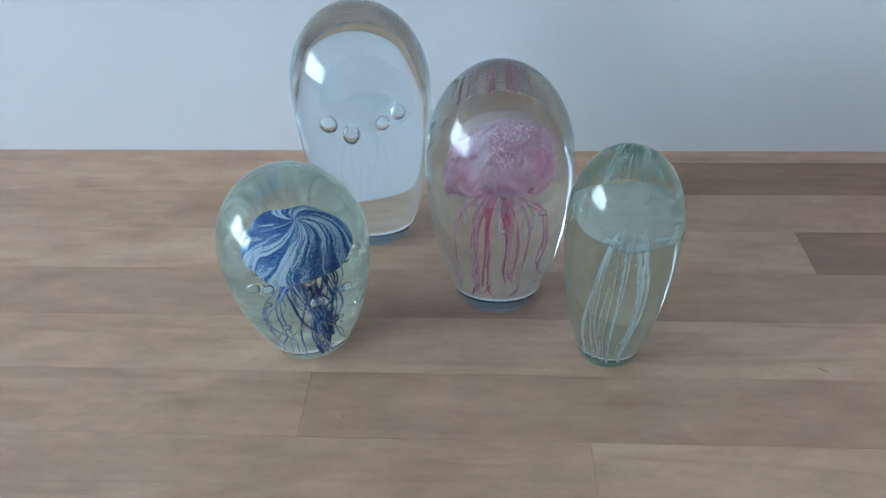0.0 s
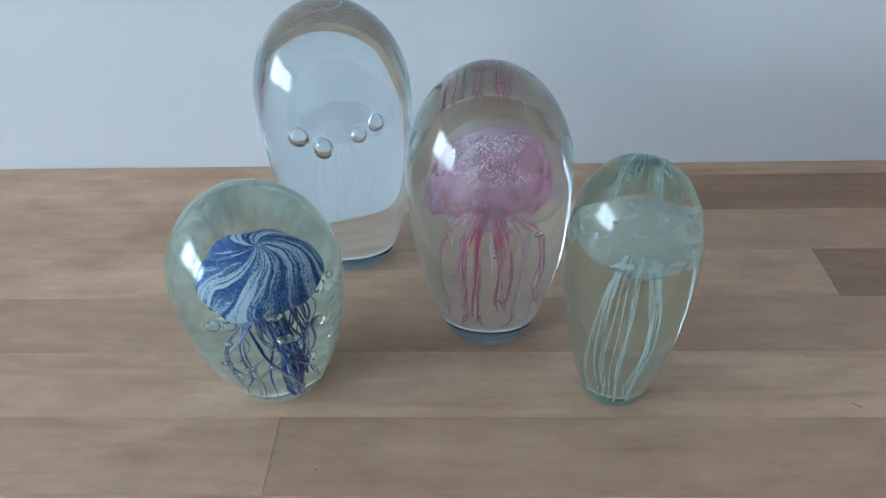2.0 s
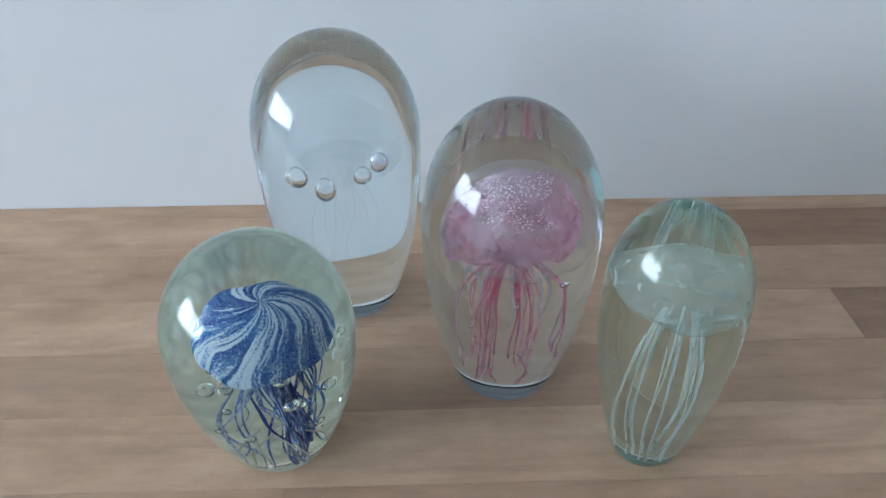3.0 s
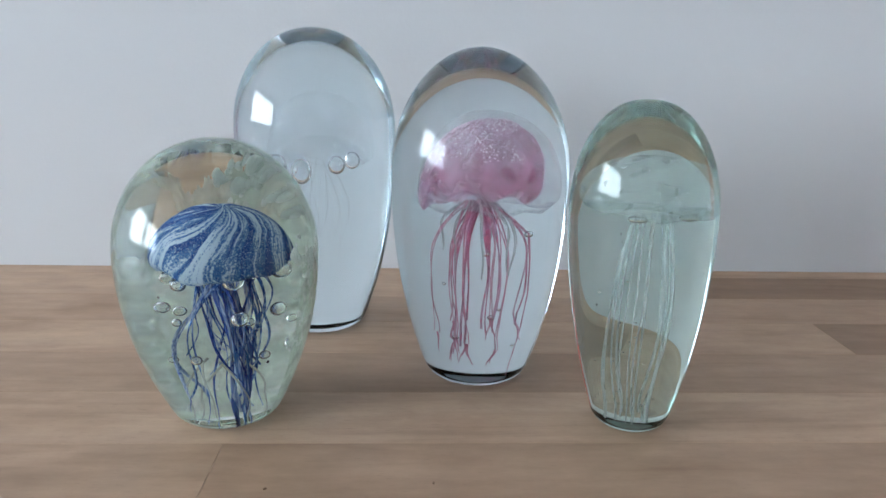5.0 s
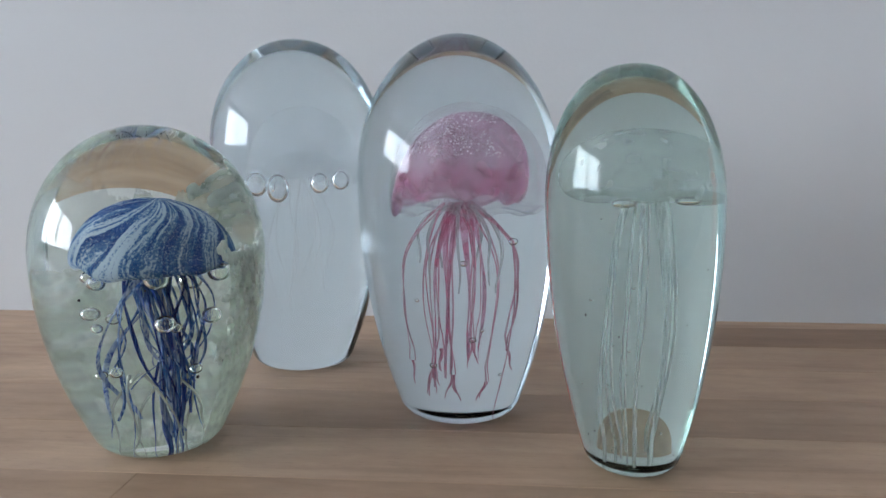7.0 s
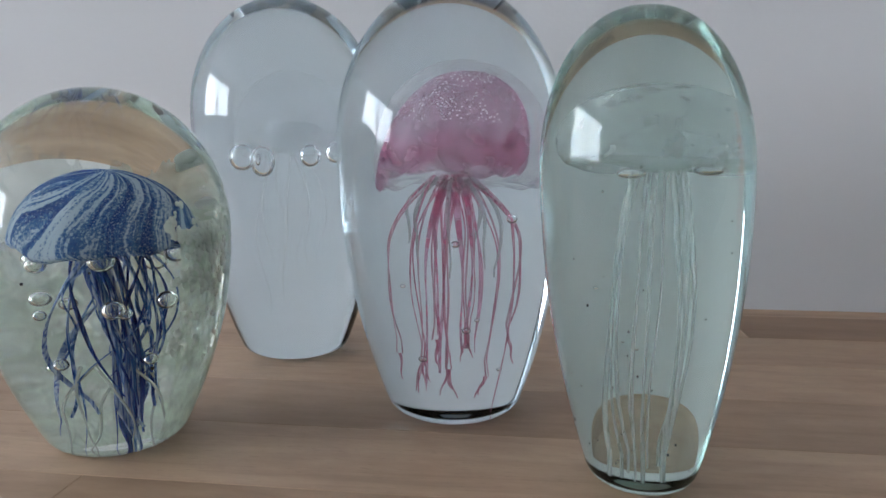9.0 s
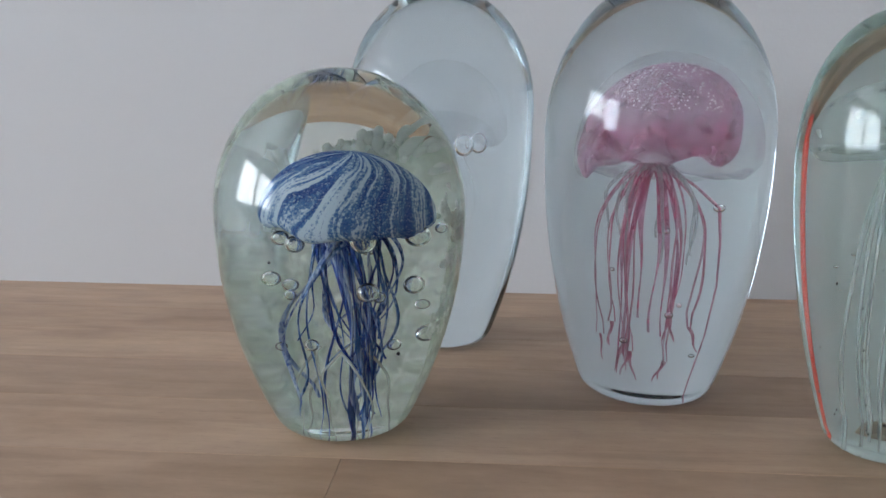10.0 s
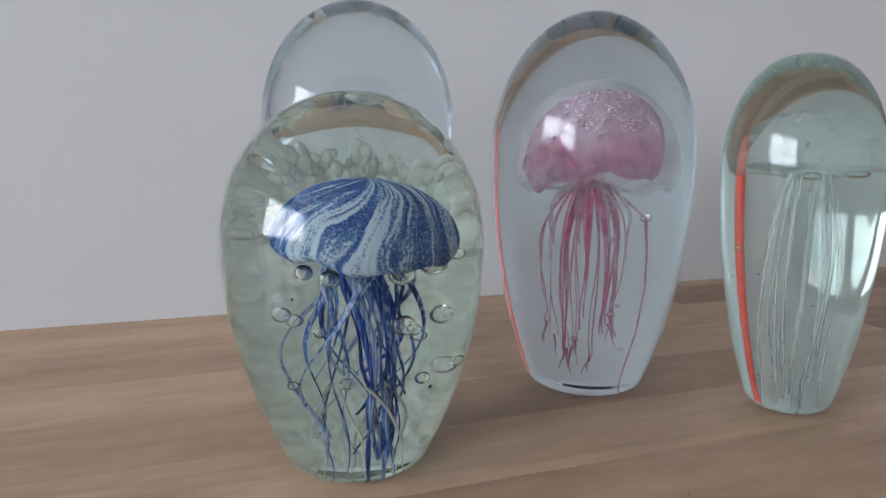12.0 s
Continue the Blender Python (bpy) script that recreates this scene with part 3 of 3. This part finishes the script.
def frit_lump(H, R, zf, lx, ly, a, z, size, rng, depth=0.0032):
    zm = H * zf
    bm = bmesh.new()
    r = (R * max(1 - (max(z - zm, 0) / (H - zm)) ** 2, 0) ** 0.48 - (R - brb) * (1 - min(z / zm, 1)) ** blow) - depth
    base = Vector((r * math.cos(a) + lx * z, r * math.sin(a) + ly * z, z))
    for k in range(3):
        made = bmesh.ops.create_icosphere(bm, subdivisions=2, radius=size * rng.uniform(0.5, 0.9))["verts"]
        off = Vector((-math.sin(a), math.cos(a), 0)) * rng.uniform(-1, 1) * size + Vector((0, 0, rng.uniform(-0.6, 1.5) * size)) - Vector((math.cos(a), math.sin(a), 0)) * rng.uniform(0, 0.6) * size
        st = Vector((rng.uniform(0.7, 1.1), rng.uniform(0.7, 1.1), rng.uniform(0.9, 1.6)))
        for v in made:
            w = 1 + 0.25 * noise.noise(v.co * 700 + base * 300)
            v.co = base + off + Vector((v.co.x * st.x, v.co.y * st.y, v.co.z * st.z)) * w
    return bm


bx, by, bH, bR, bzf, brb, blx, bly, brat, blow, bup = EGG_BLUE
layer = part("frit_layer", frit_layer(bH, bR, bzf, brb, blx, bly, blow, bup), FRIT, blue, "ragged milky pale green layer inside the back")
for k in range(170):
    a = radians(-22 + 126 * (k + rng.uniform(-0.4, 0.4)) / 170)
    top = frit_top(a)
    part("frit_lump", frit_lump(bH, bR, bzf, blx, bly, a, top + rng.choice((rng.uniform(-0.003, 0.002), rng.uniform(-0.016, 0.0))), rng.uniform(0.0007, 0.0013) * (1.5 if a < 0.9 else 1.0), rng), LUMP, layer)

for k in range(90):
    a, z = radians(rng.uniform(-30, 26)), rng.uniform(0.028, 0.080)
    part("frit_lump", frit_lump(bH, bR, bzf, blx, bly, a, z, rng.uniform(0.0007, 0.0015), rng, 0.0022), LUMP, layer)

# clear white
white = paperweight(*EGG_CLEAR, CLEAR, "tall clear glass egg paperweight with a faint white jellyfish", "clear colourless glass")
rng = random.Random(21)
part("bell", dome(0.0185, 0.029, 0.003, 0.0, wavy=0.0012, lobes=7, seed=0.4), WHITE_BELL, white, "faint white glass bell", at=(0.001, 0.002, 0.094))
for x, y, z, r, q in ((-0.0130, 0.001, 0.090, 0.0026, 1.3), (-0.0030, -0.0125, 0.0885, 0.0028, 1.4), (0.0090, 0.0, 0.0905, 0.0022, 1.3), (0.0120, 0.0120, 0.0915, 0.0018, 1.5)):
    bubble(white, x - 0.0015, y, z, r * 1.5, (1, 1, q * 1.1))
for k in range(7):
    a = 2 * math.pi * k / 7 + rng.uniform(-0.2, 0.2)
    thread(white, MIST_ARM, (0.004 * math.cos(a), 0.004 * math.sin(a), 0.094), (0.008 * math.cos(a + 0.3), 0.008 * math.sin(a + 0.3), rng.uniform(0.012, 0.05)), 0.003, 0.0003, rng, 0.0012, 0.3)

# pink
pink = paperweight(*EGG_PINK, CLEAR, "clear egg-shaped glass paperweight with a pink jellyfish inside", "clear colourless glass")
rng = random.Random(31)
P = Vector((-0.0005, 0.0, 0.090))


def hood_shape(x, y, z, a, f):
    """The bell leans over: a round lobe hangs down on one side, the rim lifts in the middle and the far side stands out."""
    lobe = max(0.0, math.cos(a - 3.0)) ** 3
    lift = max(0.0, math.cos(a + 1.35)) ** 2
    return (x + 0.0022 * (z / 0.026) - 0.0010 * lobe * f, y, z + f * (-0.0042 * lobe + 0.0040 * lift + 0.0012 * math.sin(3 * a + 0.8)))


pb = part("bell", dome(0.0174, 0.0255, 0.004, 0.0, wavy=0.0016, lobes=7, seed=2.2, hollow=0, slope=0.8, shape=hood_shape), PINK_BELL, pink, "pink glass bell with tiny white seeds", at=P)
pb.rotation_euler = (0.04, 0.03, 0.0)


def skirt(r, h, amp, lobes, seed):
    """A ruffled thin ring of deeper colour that hangs inside the bell's rim."""
    bm = bmesh.new()
    nu, nv = 96, 8
    grid = []
    for i in range(nu):
        a = 2 * math.pi * i / nu
        wob = amp * (math.sin(lobes * a + seed) + 0.5 * math.sin((lobes + 3) * a + seed * 1.7))
        col = []
        for j in range(nv + 1):
            t = j / nv
            rr = r * (1.0 - 0.16 * t * t) + 0.25 * wob * (1 - t)
            col.append(bm.verts.new((rr * math.cos(a), rr * math.sin(a), h * t + wob * (1 - 0.35 * t))))
        grid.append(col)
    for i in range(nu):
        for j in range(nv):
            k = (i + 1) % nu
            bm.faces.new((grid[i][j], grid[k][j], grid[k][j + 1], grid[i][j + 1]))
    return bm


part("skirt", skirt(0.0166, 0.0085, 0.0022, 4, 0.9), PINK_SKIRT, pink, "deep pink ruffled band under the bell", at=(P.x, P.y, P.z - 0.0005))
veil = part("bell_veil", dome(0.0205, 0.0285, 0.004, -0.004, wavy=0.0014, lobes=6, seed=0.7, hollow=0), PINK_VEIL, pink, "thin whitish outer veil of the bell", at=(P.x + 0.0018, P.y, P.z))
part("stem", revolve(bmesh.new(), [(0.0, 0.012), (0.0035, 0.010), (0.0042, 0.004), (0.0036, 0.0), (0.0, -0.0015)], 28), PINK_VEIL, pink, "short whitish stalk under the bell", at=(P.x, P.y, 0.082))


def strand_group(node_at, top, count, bow, tails):
    """Strands that leave the stalk, bow outward and meet in a knot, below which short ends splay out."""
    at = Vector(node_at)
    for k in range(count):
        side = (k - (count - 1) / 2) * 0.0034
        st = Vector((P.x + top[0] + side * 0.6, top[1] + side * 0.5, 0.086))
        thread(pink, (ROSE_ARM, PINK_ARM)[k % 2], st, at, bow * rng.uniform(0.75, 1.2) + abs(side) * 0.6, rng.uniform(0.0003, 0.00046), rng, 0.0005, 0.12 * side / 0.0034, 0.7, spread=0.42, taper=0.4)
    for k in range(tails):
        end = at + Vector((rng.uniform(-0.0022, 0.0022), rng.uniform(-0.0015, 0.0015), -rng.uniform(0.006, 0.013)))
        pts = [at.lerp(end, q / 6) + Vector((0.0003 * math.sin(q + k), 0, 0)) for q in range(7)]
        part("tentacle_tip", tube(bmesh.new(), pts, [0.00042 - 0.00005 * q for q in range(7)], 6), ROSE_ARM, pink)


strand_group((-0.0128, -0.003, 0.026), (-0.003, -0.001), 2, 0.0024, 1)
strand_group((-0.0072, -0.006, 0.0247), (-0.002, -0.002), 3, 0.0010, 4)
strand_group((-0.0022, 0.005, 0.0200), (-0.0005, 0.002), 3, 0.0008, 3)
strand_group((0.0037, -0.007, 0.0350), (0.001, -0.002), 3, 0.0010, 4)
strand_group((0.0056, 0.006, 0.0170), (0.002, 0.001), 2, 0.0030, 2)
strand_group((-0.0050, 0.010, 0.0300), (-0.001, 0.002), 2, 0.0014, 2)
strand_group((0.0105, 0.007, 0.0300), (0.002, 0.001), 2, 0.0020, 1)
for k in range(7):
    a = 2 * math.pi * k / 7 + 0.2
    thread(pink, WHITE_ARM, (P.x + 0.004 * math.cos(a), 0.004 * math.sin(a), 0.085), (P.x + 0.010 * math.cos(a), 0.010 * math.sin(a), rng.uniform(0.05, 0.065)), 0.001, 0.0007, rng, 0.0004, 0.1, name="inner_thread")
for k in range(6):
    a = 2 * math.pi * k / 6 + 0.7
    thread(pink, BROAD_ARM, (P.x + 0.002 * math.cos(a), 0.002 * math.sin(a), 0.085), (P.x + 0.0055 * math.cos(a + 0.2), 0.0055 * math.sin(a + 0.2), rng.uniform(0.015, 0.035)), 0.001, rng.uniform(0.0009, 0.0013), rng, 0.0005, 0.2, 0.35, name="broad_tentacle")
tail = [Vector((P.x + 0.003, -0.001, 0.085)), Vector((0.009, -0.002, 0.0785)), Vector((0.0143, -0.003, 0.0716)), Vector((0.0150, -0.003, 0.060)), Vector((0.0148, -0.003, 0.045)), Vector((0.0128, -0.003, 0.027)), Vector((0.0102, -0.002, 0.012)), Vector((0.0090, -0.002, 0.004))]
part("tentacle", tube(bmesh.new(), tail, [0.0004, 0.0004, 0.0005, 0.00028, 0.00025, 0.00022, 0.0002, 0.00015]), ROSE_ARM, pink)
for x, y, z, r in ((0.0143, -0.003, 0.0716, 0.0010), (0.0037, -0.007, 0.0350, 0.0008), (-0.0072, -0.006, 0.0247, 0.0008), (0.0012, -0.009, 0.0640, 0.0008), (0.0062, -0.006, 0.0385, 0.0005), (0.0105, 0.0, 0.020, 0.0005), (-0.012, -0.008, 0.05, 0.0005)):
    bubble(pink, x, y, z, r * 1.4)

# aqua
aqua = paperweight(*EGG_AQUA, AQUA, "slim aqua-tinted glass paperweight with a pale green jellyfish", "pale aqua tinted glass", base_fill=TEAL_BASE)
rng = random.Random(41)
part("bell", dome(0.0178, 0.0165, 0.0045, 0.0015, wavy=0.0009, lobes=5, seed=0.9, hollow=0.12, slope=0.95, shape=lambda x, y, z, a, f: (x, y, z - 0.0012 * f * math.sin(a) - 0.0010 * x / 0.0178)), AQUA_BELL, aqua, "milky pale green glass bell", at=(0.0, 0.0, 0.0925))
bubble(aqua, -0.0058, -0.006, 0.0890, 0.0022, (1.35, 1.0, 0.62))
bubble(aqua, 0.0088, -0.004, 0.0895, 0.0022, (1.35, 1.0, 0.6))
for k in range(11):
    a = 2 * math.pi * k / 11 + rng.uniform(-0.12, 0.12)
    r1 = rng.uniform(0.0025, 0.0062)
    thread(aqua, WHITE_ARM, (0.0042 * math.cos(a), 0.0042 * math.sin(a), 0.0895), (r1 * math.cos(a), r1 * math.sin(a), rng.uniform(0.003, 0.010)), rng.uniform(0.0016, 0.0042), rng.uniform(0.0003, 0.0009), rng, 0.0005, 0.1, 0.6, spread=0.6, taper=0.3)
for k in range(22):
    a, r, z = rng.uniform(0, 6.28), rng.uniform(0.004, 0.014), rng.choice((rng.uniform(0.008, 0.02), rng.uniform(0.03, 0.06)))
    part("dark_seed", sphere(bmesh.new(), rng.uniform(0.00016, 0.0003), (0.8, 0.8, 1.8), 8), SEED_DARK, aqua, at=(r * math.cos(a), r * math.sin(a), z))
for k in range(24):
    a, r, z = rng.uniform(0, 6.28), rng.uniform(0.006, 0.02), rng.uniform(0.03, 0.105)
    part("seed_bubble", sphere(bmesh.new(), rng.uniform(0.0002, 0.00045), (1, 1, 1), 8), AIR, aqua, at=(r * math.cos(a) * 0.9, r * math.sin(a) * 0.9, z))

# ---- the red vase beside them ----
vase = tagged(new("vase"), "tall glossy red ceramic vase on the wooden countertop", "vase")
vase.location = (0.62, 0.0, 0.0002)
part("body", revolve(bmesh.new(), [(0.0, 0.0), (0.036, 0.0), (0.040, 0.003), (0.046, 0.05), (0.050, 0.12), (0.045, 0.19), (0.034, 0.225), (0.034, 0.24), (0.030, 0.2402), (0.030, 0.225), (0.040, 0.19), (0.044, 0.12), (0.038, 0.02), (0.0, 0.012)], 64), RED, vase)


# ---- bits lying on the countertop ----
def crumb(x, y, length, width, turn, label):
    bm = box(bmesh.new(), -length / 2, -width / 2, 0, length / 2, width / 2, width * 0.6, bevel=width * 0.15)
    for v in bm.verts:
        v.co.y += 0.12 * length * math.sin(v.co.x / length * 5) + width * 0.2 * noise.noise(v.co * 2000)
    ob = tagged(mesh_object("wood_splinter", bm, SPLINTER), label, "splinter", "bits on the countertop")
    ob.location, ob.rotation_euler = (x, y, 0.0001), (0, 0, turn)


crumb(-0.0545, -0.1585, 0.0013, 0.0009, 0.4, "tiny brown wood crumb lying on the countertop")
crumb(0.0043, -0.1555, 0.0012, 0.0007, 1.2, "tiny brown wood crumb lying on the countertop")
crumb(0.2036, -0.1221, 0.0050, 0.0006, -0.75, "thin dark wood splinter lying on the countertop")
